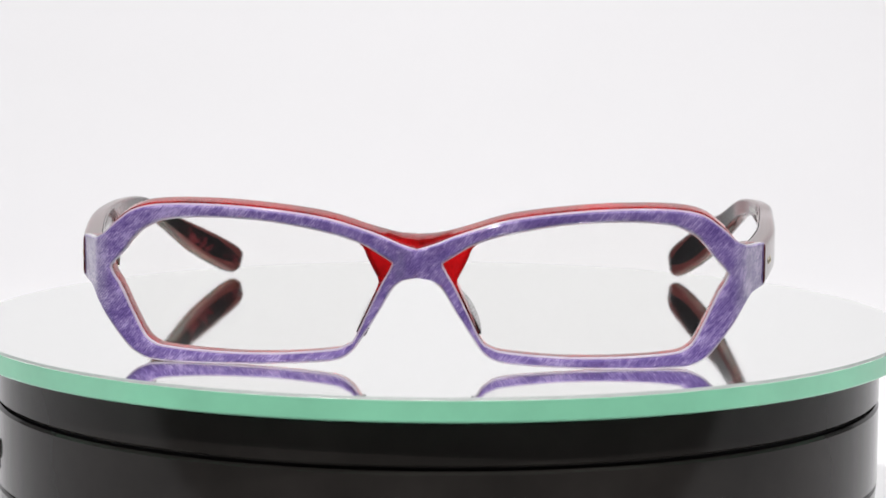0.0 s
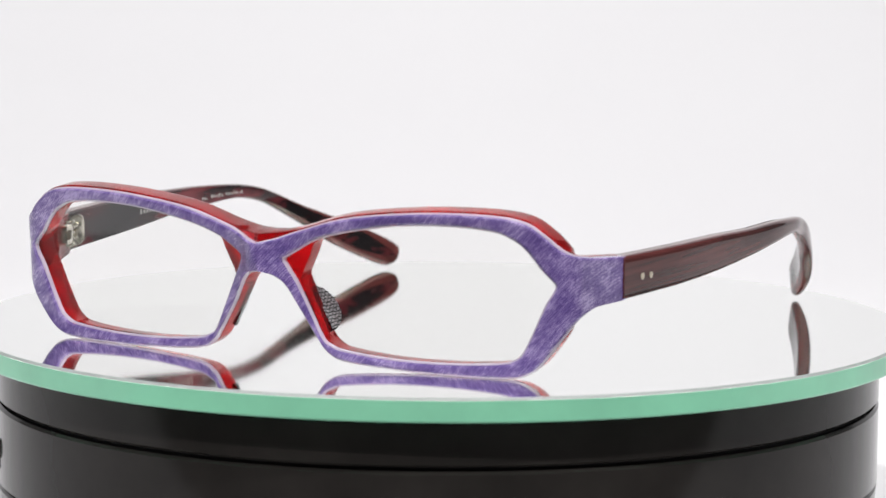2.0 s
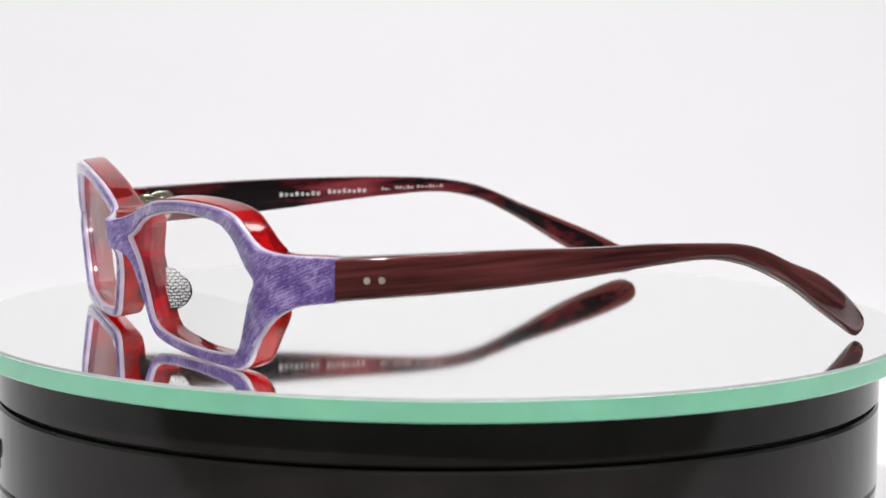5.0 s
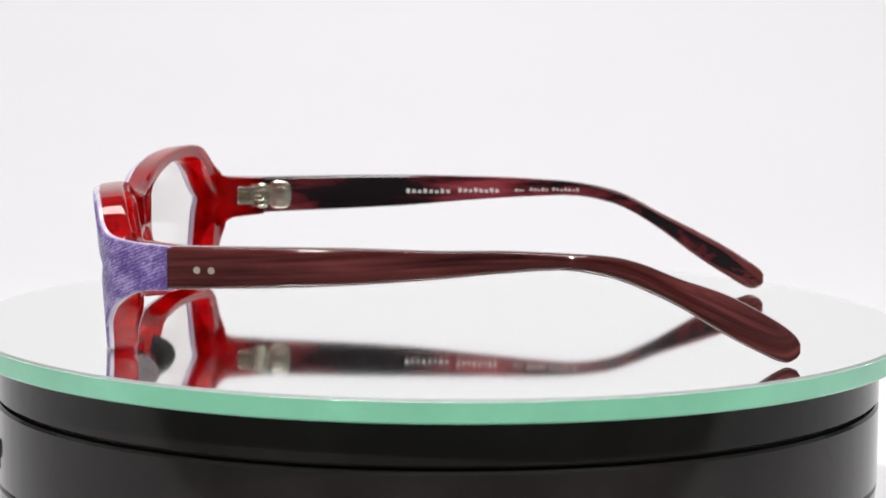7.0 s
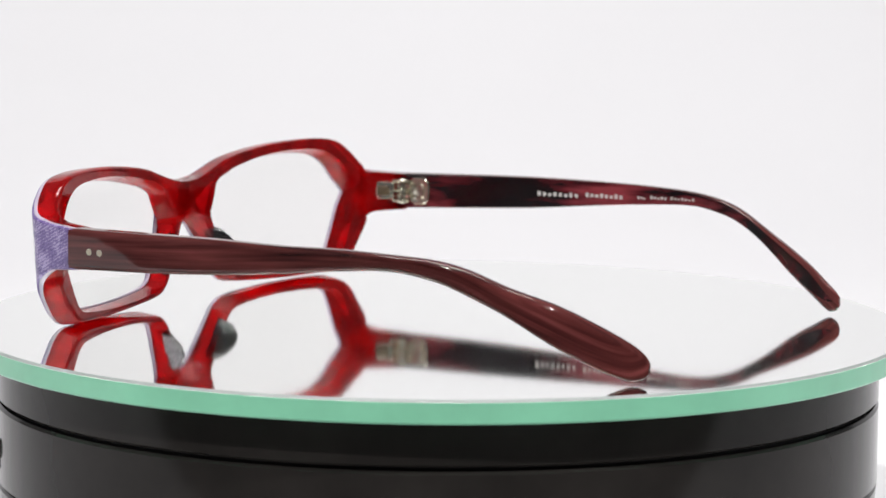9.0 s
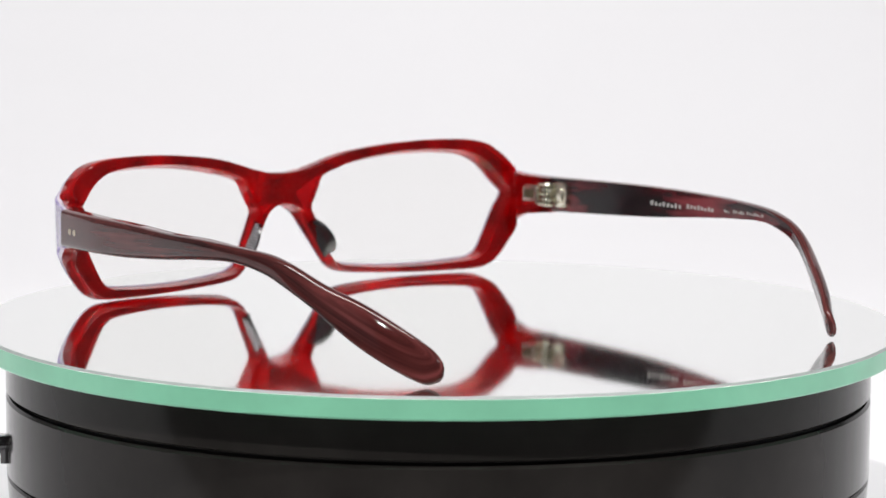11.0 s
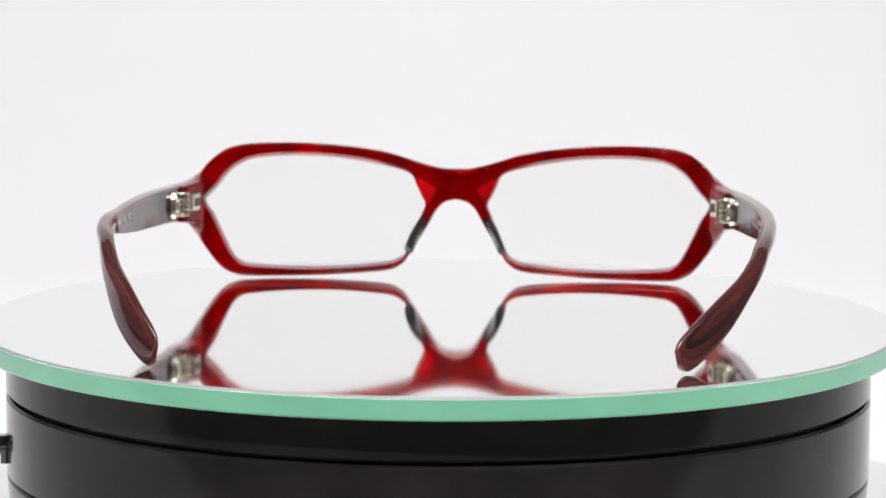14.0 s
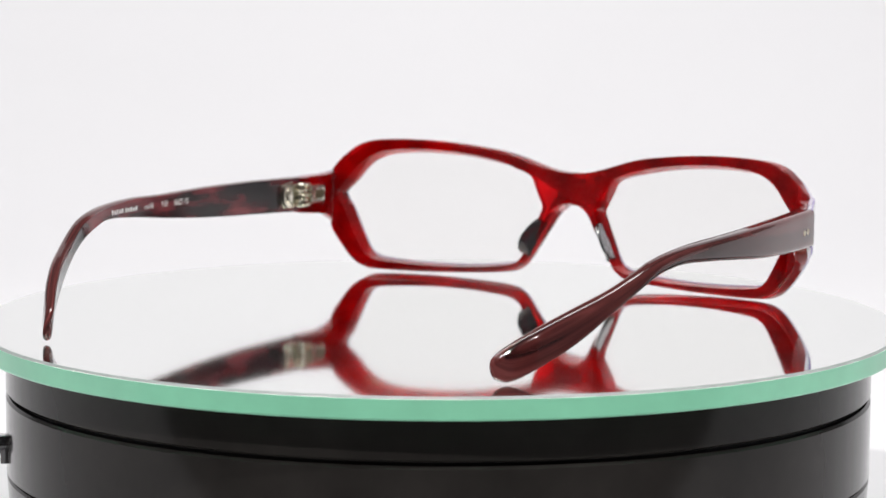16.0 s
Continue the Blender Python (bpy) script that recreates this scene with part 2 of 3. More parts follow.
disc = tagged(new("mirror_disc"), "round mirror of thick glass with a green edge", "mirror")
GLASS_R, GLASS_T = 0.1060, 0.0050
sheet = part("glass_sheet", lathe([(0.0, 0.0), (0.060, 0.0), (GLASS_R - 0.0005, 0.0)], 256), PANE, disc, "clear glass face")
sheet.visible_shadow = False
part("silvering", lathe([(0.0, -GLASS_T + 0.0004), (0.060, -GLASS_T + 0.0004), (GLASS_R - 0.0006, -GLASS_T + 0.0004)], 256), SILVER, disc, "silver mirror backing")
part("chamfer", lathe([(GLASS_R - 0.0005, 0.0), (GLASS_R - 0.0001, -0.0003), (GLASS_R, -0.0005)], 256), CHAMFER, disc, "grey ground chamfer")
part("edge_band", lathe([(GLASS_R - 0.0001, -0.0006), (GLASS_R, -0.0006), (GLASS_R, -GLASS_T + 0.0004), (GLASS_R - 0.0004, -GLASS_T), (0.0, -GLASS_T)], 256), EDGE, disc, "ground green glass edge")

# ---------------------------------------------------------------- eyeglasses, in millimetres until the mesh is written
MM = 0.001
glasses = tagged(new("eyeglasses"), "rectangular eyeglasses, purple denim front, red back, maroon temples", "eyeglasses")


BOW = 0.00186


def plan_path():
    """The front seen from above: a shallow curve that turns back into the end piece."""
    pts = []
    for k in range(0, 125):
        x = k * 0.5
        pts.append((x, -73.6 + BOW * x * x))
    x0, y0, a0, r = 62.0, -73.6 + BOW * 62.0 ** 2, math.atan(2 * BOW * 62.0), 7.0
    a1 = radians(70)
    for k in range(1, 17):
        a = a0 + (a1 - a0) * k / 16
        pts.append((x0 + r * (math.sin(a) - math.sin(a0)), y0 + r * (math.cos(a0) - math.cos(a))))
    xe, ye = pts[-1]
    for k in range(1, 32):
        pts.append((xe + 0.5 * k * math.cos(a1), ye + 0.5 * k * math.sin(a1)))
    p = np.array(pts)
    s = np.concatenate([[0], np.cumsum(np.hypot(*np.diff(p, axis=0).T))])
    t = np.gradient(p, axis=0)
    t /= np.linalg.norm(t, axis=1)[:, None]
    t[0] = (1, 0)
    return p, s, t


PATH_P, PATH_S, PATH_T = plan_path()


def bend(s, z, depth, side=1):
    """A place on the front: s along its curve, z up, depth behind its face; side -1 mirrors it."""
    a = abs(s)
    x, y = np.interp(a, PATH_S, PATH_P[:, 0]), np.interp(a, PATH_S, PATH_P[:, 1])
    turned = math.atan2(np.interp(a, PATH_S, PATH_T[:, 1]), np.interp(a, PATH_S, PATH_T[:, 0]))
    u = min(1, max(0, (a - 63) / 12))
    u = u * u * (3 - 2 * u)
    turned = min(turned, radians(5)) * (1 - u) + turned * u
    tx, ty = math.cos(turned), math.sin(turned)
    depth = depth + 0.42 * (1 - u) * max(0, depth - 1.58)
    x *= 1.0 if side > 0 else 1.013
    y -= 0.085 * (z - 20) * max(0.25, 1 - max(0, a - 62) / 20) + 3.9 * math.exp(-(a / 4.6) ** 2) * max(0, 1 - depth / 6)
    return Vector((side * (x - ty * depth) * MM, (y + tx * depth) * MM, (z + 0.13 * (1 - u) * max(0, depth - 1.5)) * MM))


# matched outlines of the right half: the lens opening and the outer edge, from the nose over the top and back
INNER = [(5.2, 22.4), (8.5, 24.4), (11.8, 26.2), (18.4, 28.2), (30, 30.2), (41.6, 30.8), (51, 30.2), (55.5, 28.6), (58.3, 26.4), (60.8, 23.2), (63.0, 20.9), (63.8, 20.0),
         (63.8, 19.4), (63.0, 17.8), (61.7, 15.9), (59.2, 10.6), (56.8, 6.0), (55, 4.4), (52, 3.5), (41, 2.8), (29, 2.9), (18, 3.9), (14.8, 4.9), (13, 6.3), (10.2, 12), (7.6, 17.5), (6.2, 20), (5.3, 21.8)]
OUTER = [(0, 25.6), (3.5, 26.5), (9, 28.5), (18.4, 31.3), (30, 32.9), (41.5, 33.6), (52.5, 33.4), (58.5, 32.2), (62.4, 29.6), (66.7, 26.4), (74, 25.1), (82.7, 24.7),
         (82.7, 15.7), (75, 15.0), (68.7, 12.3), (64.8, 8.6), (60.6, 3.4), (57.3, 1.1), (53, 0.3), (41, 0.2), (29, 0.6), (17.8, 1.5), (14, 3.1), (11.9, 5.6), (7.6, 12.5), (4.9, 17.1), (2.4, 19.1), (0, 19.6)]
# the red sheet keeps a web in the upper nose corner of the opening
RED_INNER = [(8.6, 19.8), (10.2, 23.0), (12.0, 26.2)] + INNER[3:24] + [(10.6, 12.0), (8.2, 17.4), (8.1, 18.6), (8.2, 19.2)]
RED_INNER = [(s, z - 0.3 if z < 5.5 else z - 0.1 if z > 25 else z) for s, z in RED_INNER]
WIDE = (0.2, 0.27, 0.34, 0.42, 0.5, 0.58, 0.66, 0.74, 0.82)
RED_OUTER = [(0, 27.3), (3.5, 27.5), (9, 28.8)] + [(s, z + 0.3 if z > 29 else z) for s, z in OUTER[3:]]
STEPS = 4


def smooth_loop(points, hard=()):
    """A closed Catmull-Rom line through the points, straight beside the hard ones."""
    n, out = len(points), []
    p = [np.array(q, float) for q in points]
    for i in range(n):
        a, b, c, d = p[i - 1], p[i], p[(i + 1) % n], p[(i + 2) % n]
        straight = i in hard or (i + 1) % n in hard
        for k in range(STEPS):
            u = k / STEPS
            if straight:
                out.append(b + (c - b) * u)
            else:
                out.append(0.5 * ((2 * b) + (c - a) * u + (2 * a - 5 * b + 4 * c - d) * u * u + (3 * b - a - 3 * c + d) * u ** 3))
    return out


def rim_layer(name, inner, outer, margin, d0, d1, r_front, r_back, mat, label, slope=0.0):
    """One sheet of the laminated front, both halves, with rounded edges."""
    bm = bmesh.new()
    ins, outs = smooth_loop(inner, (0, len(inner) - 1)), smooth_loop(outer, (0, 11, 12, 27))
    n = len(ins)
    for side in (1, -1):
        rings = []
        for k in range(n):
            a, b = ins[k], outs[k]
            w = max(np.linalg.norm(b - a), 0.2)
            middle = 27 * STEPS < k
            a, b = a + (b - a) * margin / w, b - (0 if middle else 1) * (b - a) * margin / w
            rows = []
            for inset, drop in ((0, 1), (0.12, 0.55), (0.35, 0.22), (0.7, 0.05), (1.1, 0.0)):
                rows.append((min(inset * max(1.7 * r_front, 0.3) / w, 0.42), d0 + drop * r_front))
            front = rows + [(0.5 + (u - 0.5) * (1.0 if w >= 5 else 0.1), d0) for u in WIDE] + [(1 - u, d0 if middle else d) for u, d in reversed(rows)]
            rows = []
            for inset, drop in ((0, 1), (0.12, 0.55), (0.35, 0.22), (0.7, 0.05), (1.1, 0.0)):
                rows.append((min(inset * max(r_back, 0.3) / w, 0.42), d1 - drop * r_back))
            outside = rows
            if slope and 3 * STEPS <= k <= 23 * STEPS:
                rows = [(min(v * 0.65 / w, 0.4), d1 - drop * slope) for v, drop in ((0, 1), (0.3, 0.66), (0.6, 0.36), (0.85, 0.13), (1.1, 0.0))]
            back = [(1 - u, d1 if middle else d) for u, d in outside] + [(0.5 + (u - 0.5) * (1.0 if w >= 5 else 0.1), d1) for u in reversed(WIDE)] + list(reversed(rows))
            ring = []
            for u, d in front + back:
                s, z = a + (b - a) * u
                if u == 1 and (middle or k in (0, 27 * STEPS)):
                    s = 0.0
                ring.append(bm.verts.new(bend(s, z, d, side)))
            rings.append(ring)
        m = len(rings[0])
        half = len(front) - 1
        for k in range(n):
            p, q = rings[k], rings[(k + 1) % n]
            for j in range(m):
                if j == half and k >= 27 * STEPS:
                    continue
                i = (j + 1) % m
                quad = (p[j], p[i], q[i], q[j])
                bm.faces.new(quad if side > 0 else quad[::-1])
    bmesh.ops.remove_doubles(bm, verts=[v for v in bm.verts if abs(v.co.x) < 1e-7], dist=2e-6)
    return part(name, bm, mat, glasses, label, wound=True)


rim_layer("denim_layer", INNER, OUTER, 0.34, 0.0, 0.70, 0.48, 0.02, DENIM, "purple denim cloth under clear gloss")
rim_layer("pale_layer", INNER, OUTER, 0.0, 0.55, 1.55, 0.22, 0.05, PALE, "thin pale lilac acetate sheet")
rim_layer("red_layer", RED_INNER, RED_OUTER, 0.0, 1.58, 5.2, 0.05, 0.9, RED, "polished clear red acetate", 3.0)


def lens(side):
    bm = bmesh.new()
    loop = smooth_loop(RED_INNER, (0, 27))
    c = np.mean(loop, axis=0)
    faces = []
    for depth in (1.65, 2.2):
        rings = []
        for u in (0.0, 0.25, 0.5, 0.75, 0.97, 1.004):
            if u == 0:
                rings.append([bm.verts.new(bend(*c, depth, side))])
            else:
                rings.append([bm.verts.new(bend(*(c + (q - c) * u), depth, side)) for q in loop])
        n = len(loop)
        for k in range(n):
            bm.faces.new((rings[0][0], rings[1][k], rings[1][(k + 1) % n]))
            for p, q in zip(rings[1:], rings[2:]):
                bm.faces.new((p[k], p[(k + 1) % n], q[(k + 1) % n], q[k]))
        faces.append(rings[-1])
    n = len(loop)
    for k in range(n):
        bm.faces.new((faces[0][k], faces[0][(k + 1) % n], faces[1][(k + 1) % n], faces[1][k]))
    ob = part("lens", bm, LENS, glasses, "clear demonstration lens")
    ob.visible_shadow = False
    return ob


for side in (1, -1):
    lens(side)


def nose_pad(side):
    """A fin behind the nose edge of the rim, half round in outline."""
    bm = bmesh.new()
    rings = []
    n = 22
    for k in range(n + 1):
        v = k / n
        # along the slanted nose edge
        s, z = 7.7 + 4.4 * v, 15.2 - 9.0 * v
        r = 3.3 * math.sin(math.pi * v) ** 0.6
        ring = []
        for d, off in ((4.0, -1.0), (4.7, -0.95), (4.7 + 0.5 * r, -0.4), (4.7 + 0.85 * r, 0.2), (4.7 + r, 0.6), (4.7 + 0.9 * r, 0.95), (4.7 + 0.5 * r, 1.1), (4.0, 1.1)):
            ring.append(bm.verts.new(bend(s + off * 0.9 + 0.32 * max(0, d - 4.7), z + off * 0.43 - 0.20 * max(0, d - 4.7), d, side)))
        rings.append(ring)
    for p, q in zip(rings, rings[1:]):
        for j in range(8):
            bm.faces.new((p[j], p[(j + 1) % 8], q[(j + 1) % 8], q[j]))
    bm.faces.new(rings[0])
    bm.faces.new(rings[-1])
    out = Vector((side * 0.9, 0.1, 0.43)) * 0.05 * MM
    face = [[v.co + out for v in r[5:8]] for r in rings[1:-1]]
    ob = part("nose_pad", bm, DARK, glasses, "glossy black nose pad")
    fb = bmesh.new()
    rows = [[fb.verts.new(c) for c in r] for r in face]
    for p, q in zip(rows, rows[1:]):
        for j in range(2):
            fb.faces.new((p[j], p[j + 1], q[j + 1], q[j]))
    part("dashed_face", fb, PAD, ob, "grey face with rows of pale dashes")
    return ob


for side in (1, -1):
    nose_pad(side)

# ---------------------------------------------------------------- temples
# y, outer x, top, bottom, thickness
TEMPLE_ROWS = [(-50.9, 71.4, 24.7, 15.8, 4.4), (-40, 73.2, 24.9, 16.3, 4.2), (-28, 74.8, 25.1, 16.8, 4.0), (-12, 75.9, 25.2, 17.7, 3.7), (5, 76.4, 25.0, 19.2, 3.3),
               (18, 76.2, 24.7, 20.2, 3.2), (31, 74.6, 24.0, 20.6, 3.1), (40, 72.4, 22.6, 19.2, 3.0), (46, 71.0, 20.7, 17.1, 2.9), (54, 68.6, 17.2, 12.9, 3.1),
               (63, 65.0, 13.5, 7.1, 3.2), (70, 61.2, 10.3, 3.2, 3.0), (76, 57.0, 7.0, 0.3, 2.4), (78.6, 55.2, 5.2, 1.0, 1.4), (79.4, 54.7, 4.1, 2.1, 0.8)]


# the raised, broader paddle of the right temple: added to its top and bottom
PADDLE = {18: (0.5, 0.4), 31: (0.7, 0.6), 40: (1.3, 0.3), 46: (1.7, 0.1), 54: (1.8, 0.3), 63: (2.1, 0.3), 70: (1.5, 0.1), 76: (0.8, 0.0), 78.6: (0.2, 0.0)}


def lean(y, side):
    """Sideways lean of the section: the blade's upper edge tips inwards."""
    u = min(1, max(0, (y - 36) / 24))
    return (-0.12 if side > 0 else -0.20) * u * u * (3 - 2 * u)


def reach(y, side):
    """One temple is a little shorter behind the bend."""
    u = min(1, max(0, (y - 8) / 60))
    return y - (0 if side > 0 else 3.5) * u * u * (3 - 2 * u)


def temple_at(y, side=-1):
    rows = np.array(TEMPLE_ROWS)
    if side > 0:
        for row in rows:
            row[2:4] += PADDLE.get(row[0], (0.0, 0.0))
    i = int(np.clip(np.searchsorted(rows[:, 0], y) - 1, 0, len(rows) - 2))
    a, b, c, d = rows[max(i - 1, 0)], rows[i], rows[i + 1], rows[min(i + 2, len(rows) - 1)]
    h = c[0] - b[0]
    u = (y - b[0]) / h
    mb = (c - a)[1:] / max(c[0] - a[0], 1e-6) * h
    mc = (d - b)[1:] / max(d[0] - b[0], 1e-6) * h
    return (2 * u ** 3 - 3 * u ** 2 + 1) * b[1:] + (u ** 3 - 2 * u ** 2 + u) * mb + (-2 * u ** 3 + 3 * u ** 2) * c[1:] + (u ** 3 - u ** 2) * mc


def bow(y, side):
    """How far one temple is splayed more than the other."""
    if side > 0:
        return -0.7 * math.exp(-((y + 5) / 26) ** 2)
    return 0.9 * math.exp(-((y + 5) / 26) ** 2) + 0.8 * math.exp(-((y + 51) / 15) ** 2) + 1.9 * math.exp(-((y - 46) / 15) ** 2)


def section(hw, hh, r):
    """A rounded rectangle, slightly crowned, with holding points beside the corners."""
    pts = []
    for qx, qz, a0 in ((1, 1, 0), (-1, 1, 90), (-1, -1, 180), (1, -1, 270)):
        cx, cz = qx * (hw - r), qz * (hh - r)
        arc = [(cx + r * math.cos(radians(a0 + 22.5 * k)), cz + r * math.sin(radians(a0 + 22.5 * k))) for k in range(5)]
        first = (arc[0][0], cz * 0.86) if a0 in (0, 180) else (cx * 0.86, arc[0][1])
        last = (cx * 0.86, arc[4][1]) if a0 in (0, 180) else (arc[4][0], cz * 0.86)
        pts += [first] + arc + [last]
    return pts


def temple(side):
    bm = bmesh.new()
    ys = list(np.linspace(-50.9, 30, 50)) + list(np.linspace(31, 79.35, 70))
    rings, n = [], 28
    grain = bm.loops.layers.uv.new("grain")
    spots, run, last = {}, 0.0, None
    for y in ys:
        x, top, bottom, w = temple_at(y, side)
        x += bow(y, side)
        here = Vector((x, y, (top + bottom) / 2))
        run, last = run + ((here - last).length if last else 0), here
        ring = []
        u, end = min(1, max(0, (y - 10) / 40)), min(1, (79.4 - y) / 8)
        for px, pz in section(w / 2, (top - bottom) / 2, min(0.95 + 0.3 * u, 0.49 * w)):
            px += (0.12 + 0.22 * u * end) * (1 - (2 * pz / (top - bottom)) ** 2) if px > 0 else 0.0
            ring.append(bm.verts.new((side * (x - w / 2 + px + lean(y, side) * pz) * MM, reach(y, side) * MM, ((top + bottom) / 2 + pz) * MM)))
            spots[ring[-1]] = ((pz + 3 * px + (0 if side > 0 else 40)) * MM, run * MM)
        rings.append(ring)
    for p, q in zip(rings, rings[1:]):
        for j in range(n):
            bm.faces.new((p[j], p[(j + 1) % n], q[(j + 1) % n], q[j]))
    bm.faces.new(rings[0])
    bm.faces.new(rings[-1])
    for f in bm.faces:
        for c in f.loops:
            c[grain].uv = spots[c.vert]
    ob = part("temple", bm, TEMPLE, glasses, "glossy maroon temple with dark lengthwise streaks")
    for y in (-44.6, -41.6):
        x = temple_at(y, side)[0] + bow(y, side)
        b = bmesh.new()
        rod(b, (side * (x - 0.6) * MM, y * MM, 20.1 * MM), (side * (x + 0.20) * MM, y * MM, 20.1 * MM), 0.72 * MM, 20, 0.05 * MM)
        part("rivet", b, PIN, ob, "small pale metal rivet")
    return ob


def inner_frame(y, z, side):
    """A pose on the inside face of a temple, x along it towards the front, z out of it."""
    x, top, bottom, w = temple_at(y, side)
    x2, _, _, w2 = temple_at(y + 0.5, side)
    x, x2 = x + bow(y, side), x2 + bow(y + 0.5, side)
    out = Vector((-side, 0, 0))
    along = Vector((side * ((x2 - w2) - (x - w)), 0.5, 0)).normalized()
    return Vector((side * (x - w) * MM, y * MM, z * MM)), along, out


def hinge(side):
    ob = new("hinge")
    ob.parent = glasses
    ob["label"] = "nickel silver barrel hinge inside the joint"
    shift, back = (0.0, 2.0) if side > 0 else (0.8, 1.2)

    def plate(name, y0, y1, z0, z1, x0, x1, r, turn=0.0, mat=METAL):
        """A flat plate with round corners, upright, facing the wearer."""
        bm = bmesh.new()
        x0, x1, y0, y1 = x0 + shift, x1 + shift, y0 + back, y1 + back
        loop = []
        for cy, cz, a0 in ((y1 - r, z1 - r, 0), (y0 + r, z1 - r, 90), (y0 + r, z0 + r, 180), (y1 - r, z0 + r, 270)):
            for k in range(7):
                a = radians(a0 + 15 * k)
                loop.append((cy + r * math.cos(a), cz + r * math.sin(a)))
        my, mz, mx = (y0 + y1) / 2, (z0 + z1) / 2, (x0 + x1) / 2
        rows = []
        for x, u in ((x1, 1.0), (x0 + 0.2, 1.0), (x0 + 0.05, 0.95), (x0, 0.86)):
            row = []
            for y, z in loop:
                dy, dx = (y - my) * u, x - mx
                c, sn = math.cos(radians(turn)), math.sin(radians(turn))
                row.append(bm.verts.new((side * (mx + dx * c - dy * sn) * MM, (my + dx * sn + dy * c) * MM, (mz + (z - mz) * u) * MM)))
            rows.append(row)
        n = len(loop)
        for p, q in zip(rows, rows[1:]):
            for k in range(n):
                bm.faces.new((p[k], p[(k + 1) % n], q[(k + 1) % n], q[k]))
        bm.faces.new(rows[0])
        bm.faces.new(rows[-1])
        return part(name, bm, mat, ob)

    plate("temple_leaf", -48.4, -42.6, 17.1, 23.9, 67.4, 69.9, 2.0)
    plate("screw_plate", -46.6, -43.8, 18.6, 22.4, 66.9, 67.6, 1.2)
    plate("front_leaf", -55.9, -51.4, 18.3, 22.7, 63.8, 66.2, 0.5, -18)
    # no hole is cut: a raised plate, coloured dark for a slot's shade
    plate("slot", -55.4, -52.2, 19.4, 21.6, 63.62, 64.5, 0.3, -18, RECESS)
    # the pin is coloured black to give the knuckle gaps their shade
    bm = bmesh.new()
    rod(bm, (side * (67.0 + shift) * MM, (back - 49.9) * MM, 17.3 * MM), (side * (67.0 + shift) * MM, (back - 49.9) * MM, 23.7 * MM), 0.9 * MM, 14, 0.1 * MM)
    part("pin", bm, DARK, ob, "hinge pin, coloured black for the shade between knuckles")
    for k in range(5):
        z = 17.4 + 1.26 * k
        bm = bmesh.new()
        rod(bm, (side * (67.0 + shift) * MM, (back - 49.9) * MM, z * MM), (side * (67.0 + shift) * MM, (back - 49.9) * MM, (z + 0.92) * MM), 1.75 * MM, 18, 0.22 * MM)
        part("knuckle", bm, METAL, ob)
        bm = bmesh.new()
        y0, y1 = ((-49.9, -47.2) if k % 2 else (-52.6, -49.9))
        box(bm, (side * (shift + (67.0 if k % 2 else 66.6)) * MM, (back + (y0 + y1) / 2) * MM, (z + 0.46) * MM), (1.9 * MM, (y1 - y0) * MM, 0.9 * MM), None, 0.14 * MM)
        part("arm", bm, METAL, ob)
    return ob


def mark(y0, y1, z0, z1, side, parent, mat=PRINT, name="print"):
    """A flat printed bar on the inside of a temple."""
    bm = bmesh.new()
    n = 4
    lo, hi = [], []
    for k in range(n + 1):
        y = y0 + (y1 - y0) * k / n
        x, _, _, w = temple_at(y, side)
        x += bow(y, side)
        for row, z in ((lo, z0), (hi, z1)):
            row.append(bm.verts.new((side * (x - w - 0.035) * MM, reach(y, side) * MM, z * MM)))
    for k in range(n):
        bm.faces.new((lo[k], lo[k + 1], hi[k + 1], hi[k]))
    part(name, bm, mat, parent)


def words(text, y, z, size, side, parent):
    """Printed characters on the inside of a temple, read from within."""
    cu = bpy.data.curves.new("print", "FONT")
    cu.body, cu.size, cu.extrude, cu.align_x = text, size * MM, 0.00001, "CENTER"
    tmp = new("print", cu)
    bpy.context.view_layer.update()
    me = bpy.data.meshes.new_from_object(tmp.evaluated_get(bpy.context.evaluated_depsgraph_get()))
    bpy.data.objects.remove(tmp)
    place, along, out = inner_frame(y, z, side)
    up = Vector((0, 0, 1))
    right = up.cross(out).normalized()
    m = Matrix.Translation(place + out * 0.00012) @ Matrix((right, up, out)).transposed().to_4x4()
    me.transform(m)
    me.materials.clear()
    me.materials.append(PRINT)
    ob = new("print", me)
    ob.parent = parent
    ob["label"] = "small white printed size"


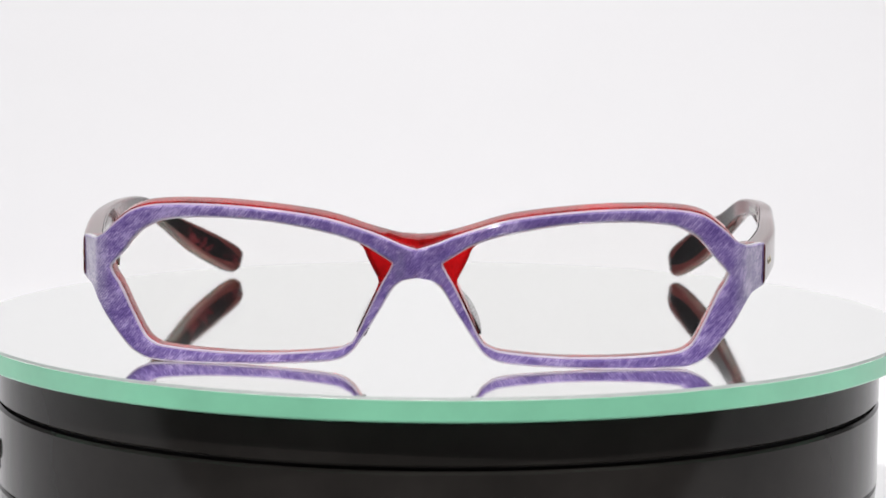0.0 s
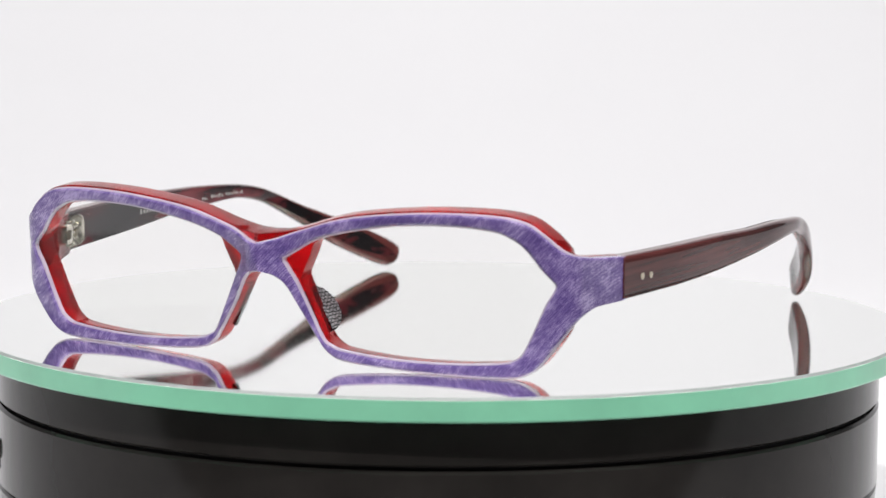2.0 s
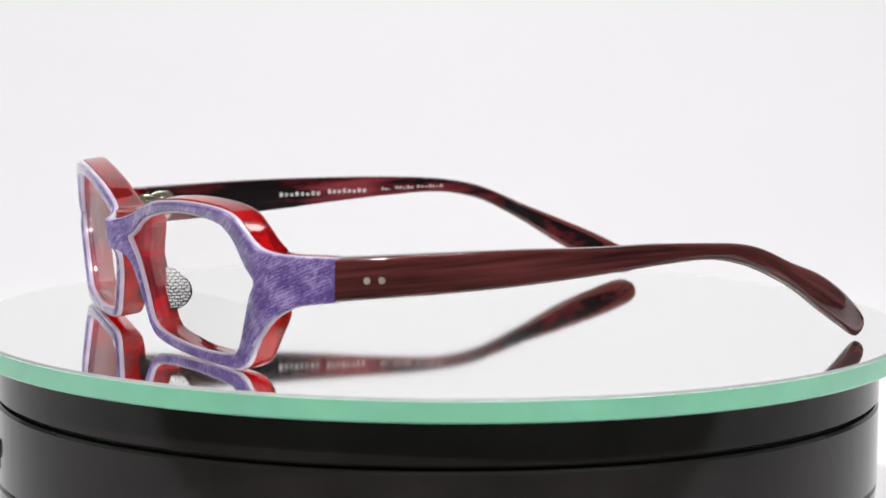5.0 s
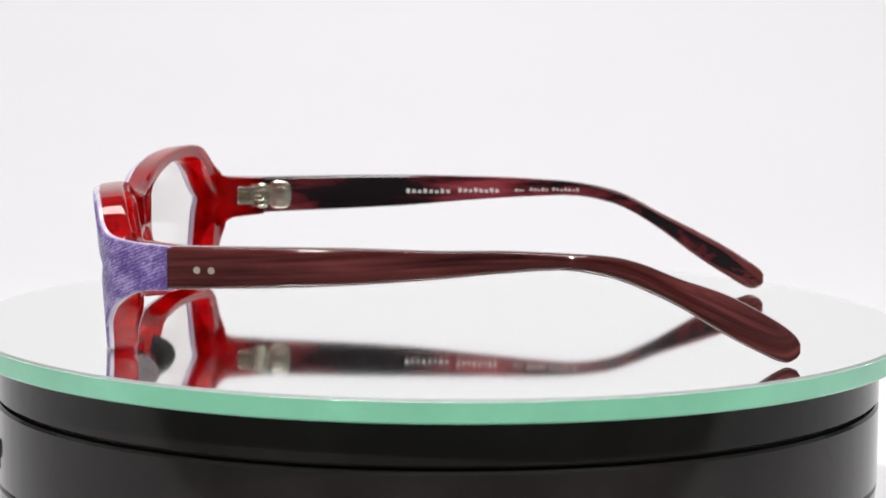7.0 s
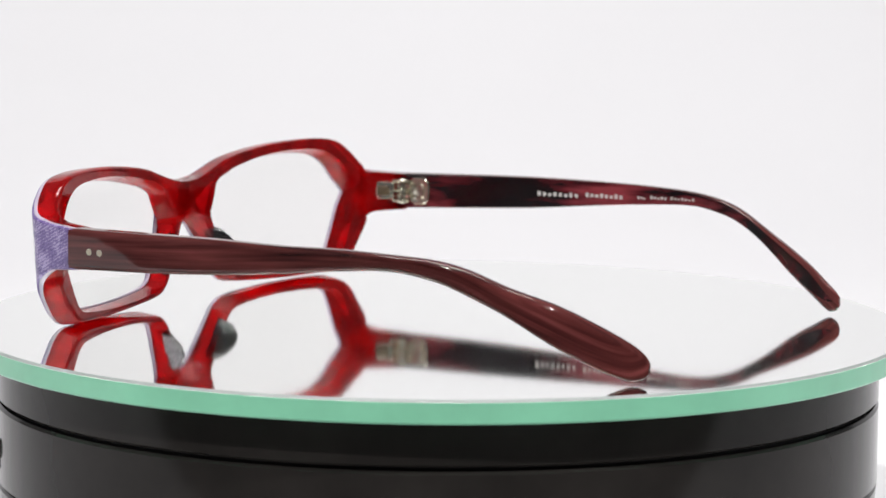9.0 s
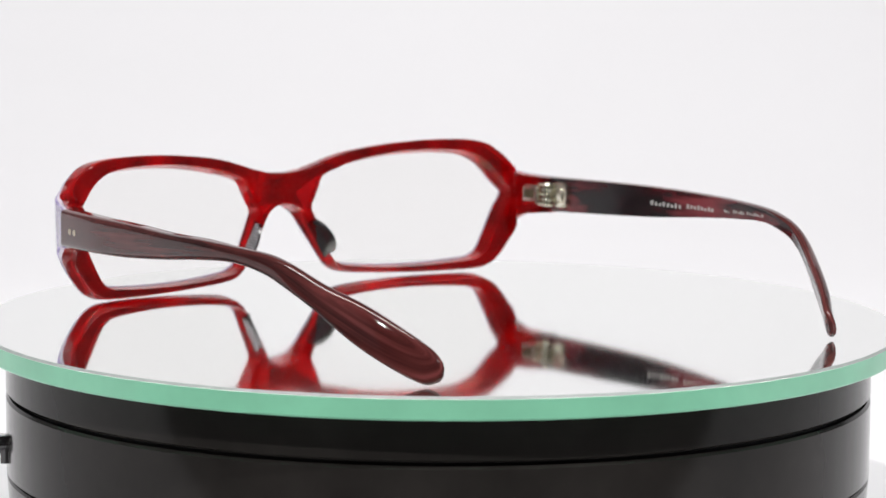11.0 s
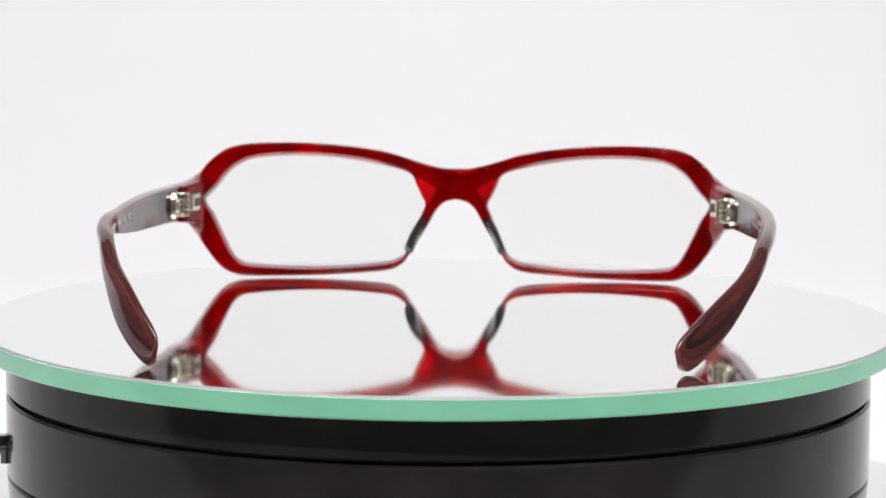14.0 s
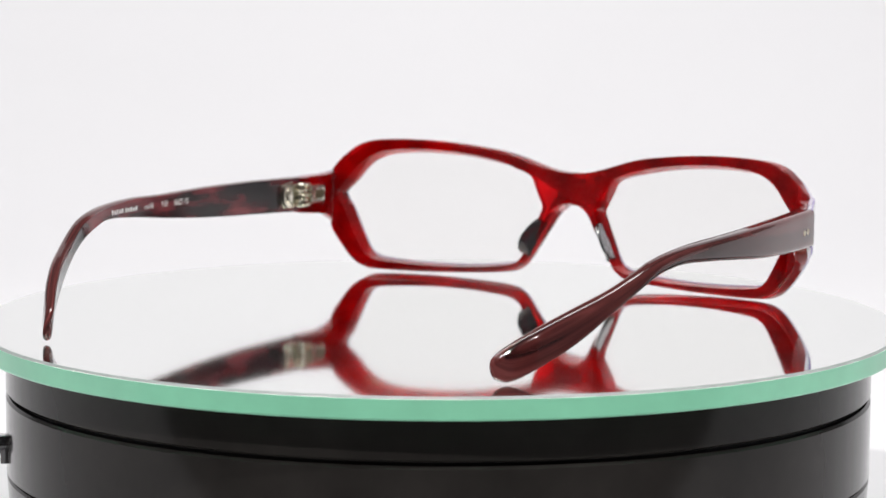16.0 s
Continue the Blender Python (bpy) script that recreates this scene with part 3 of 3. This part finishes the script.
def lining(side, parent, name, y0, y1, mat, label):
    """A dark sheet laminated to the inside of a temple."""
    bm = bmesh.new()
    rows = []
    for y in np.linspace(y0, y1, 110):
        x, top, bottom, w = temple_at(y, side)
        x += bow(y, side)
        m, h = (top + bottom) / 2, (top - bottom) * (0.455 - 0.13 * min(1, max(0, (y - 20) / 30))) * min(1, math.sqrt(max(0.0, 77.8 - y) / 9))
        rows.append([bm.verts.new((side * (x - w + dx + lean(y, side) * u * h) * MM, reach(y, side) * MM, (m + u * h) * MM)) for u, dx in ((-1.06, 0.25), (-1, 0.0), (-0.5, -0.03), (0.5, -0.03), (1, 0.0), (1.06, 0.25))])
    for a, b in zip(rows, rows[1:]):
        for k in range(5):
            bm.faces.new((a[k], a[k + 1], b[k + 1], b[k]))
    part(name, bm, mat, parent, label)


right_temple, left_temple = temple(1), temple(-1)
for side, arm in ((1, right_temple), (-1, left_temple)):
    hinge(side)
    lining(side, arm, "lining", -50.4, 77.6, LINING, "black and wine-red marbled inner sheet")

# right: two blurred words as bars, then the readable size
for y0, y1 in ((17.2, 23.0), (23.6, 29.5)):
    for k in range(5):
        mark(y0 + (y1 - y0) * k / 5, y0 + (y1 - y0) * (k + 0.64) / 5, 22.3, 23.4 - 0.2 * (k % 2), 1, right_temple)
words("col.N", 12.4, 22.3, 1.75, 1, right_temple)
words("113", 5.9, 22.2, 1.9, 1, right_temple)
words("56", 1.3, 22.1, 2.0, 1, right_temple)
for y0, y1, z0, z1 in ((-1.25, 0.05, 22.1, 22.3), (-1.25, 0.05, 23.2, 23.4), (-1.25, -1.05, 22.3, 23.2), (-0.15, 0.05, 22.3, 23.2)):
    mark(y0, y1, z0, z1, 1, right_temple)
words("15", -2.7, 22.1, 2.0, 1, right_temple)
# left: a maker's line, as short bars
for y0, y1, z0, z1, count in ((-12.8, -1.4, 20.8, 21.9, 8), (0.2, 10.8, 21.1, 22.2, 8), (14.6, 17.2, 21.5, 22.2, 3), (18.4, 23.6, 21.7, 22.5, 5), (24.4, 32.0, 21.9, 22.6, 7)):
    pitch = (y1 - y0) / count
    for k in range(count):
        mark(y0 + pitch * k, y0 + pitch * (k + 0.62), z0, z1 - 0.18 * (k % 3), -1, left_temple, FAINT)

# ---------------------------------------------------------------- turning
def turn(t):
    return -3.729 - 12.8615 * t + 0.00808 * (t - 8) ** 2


def motions():
    """Glasses and mirror turn together on an axis that is not quite upright; the mirror wobbles a little."""
    rows = [(t, pose(0, 0, 0, 0, 0, turn(t))) for t in range(0, 17)]
    walk(glasses, [(t, pose(0, 0, 0.0001, 0.27, 0, 0) @ m) for t, m in rows])
    wobble = pose(0, 0, -0.00022, -0.15, 0, 0)
    walk(disc, [(t, pose(0, 0, 0.00015, 0.12, 0, 0) @ m @ wobble) for t, m in rows])


motions()
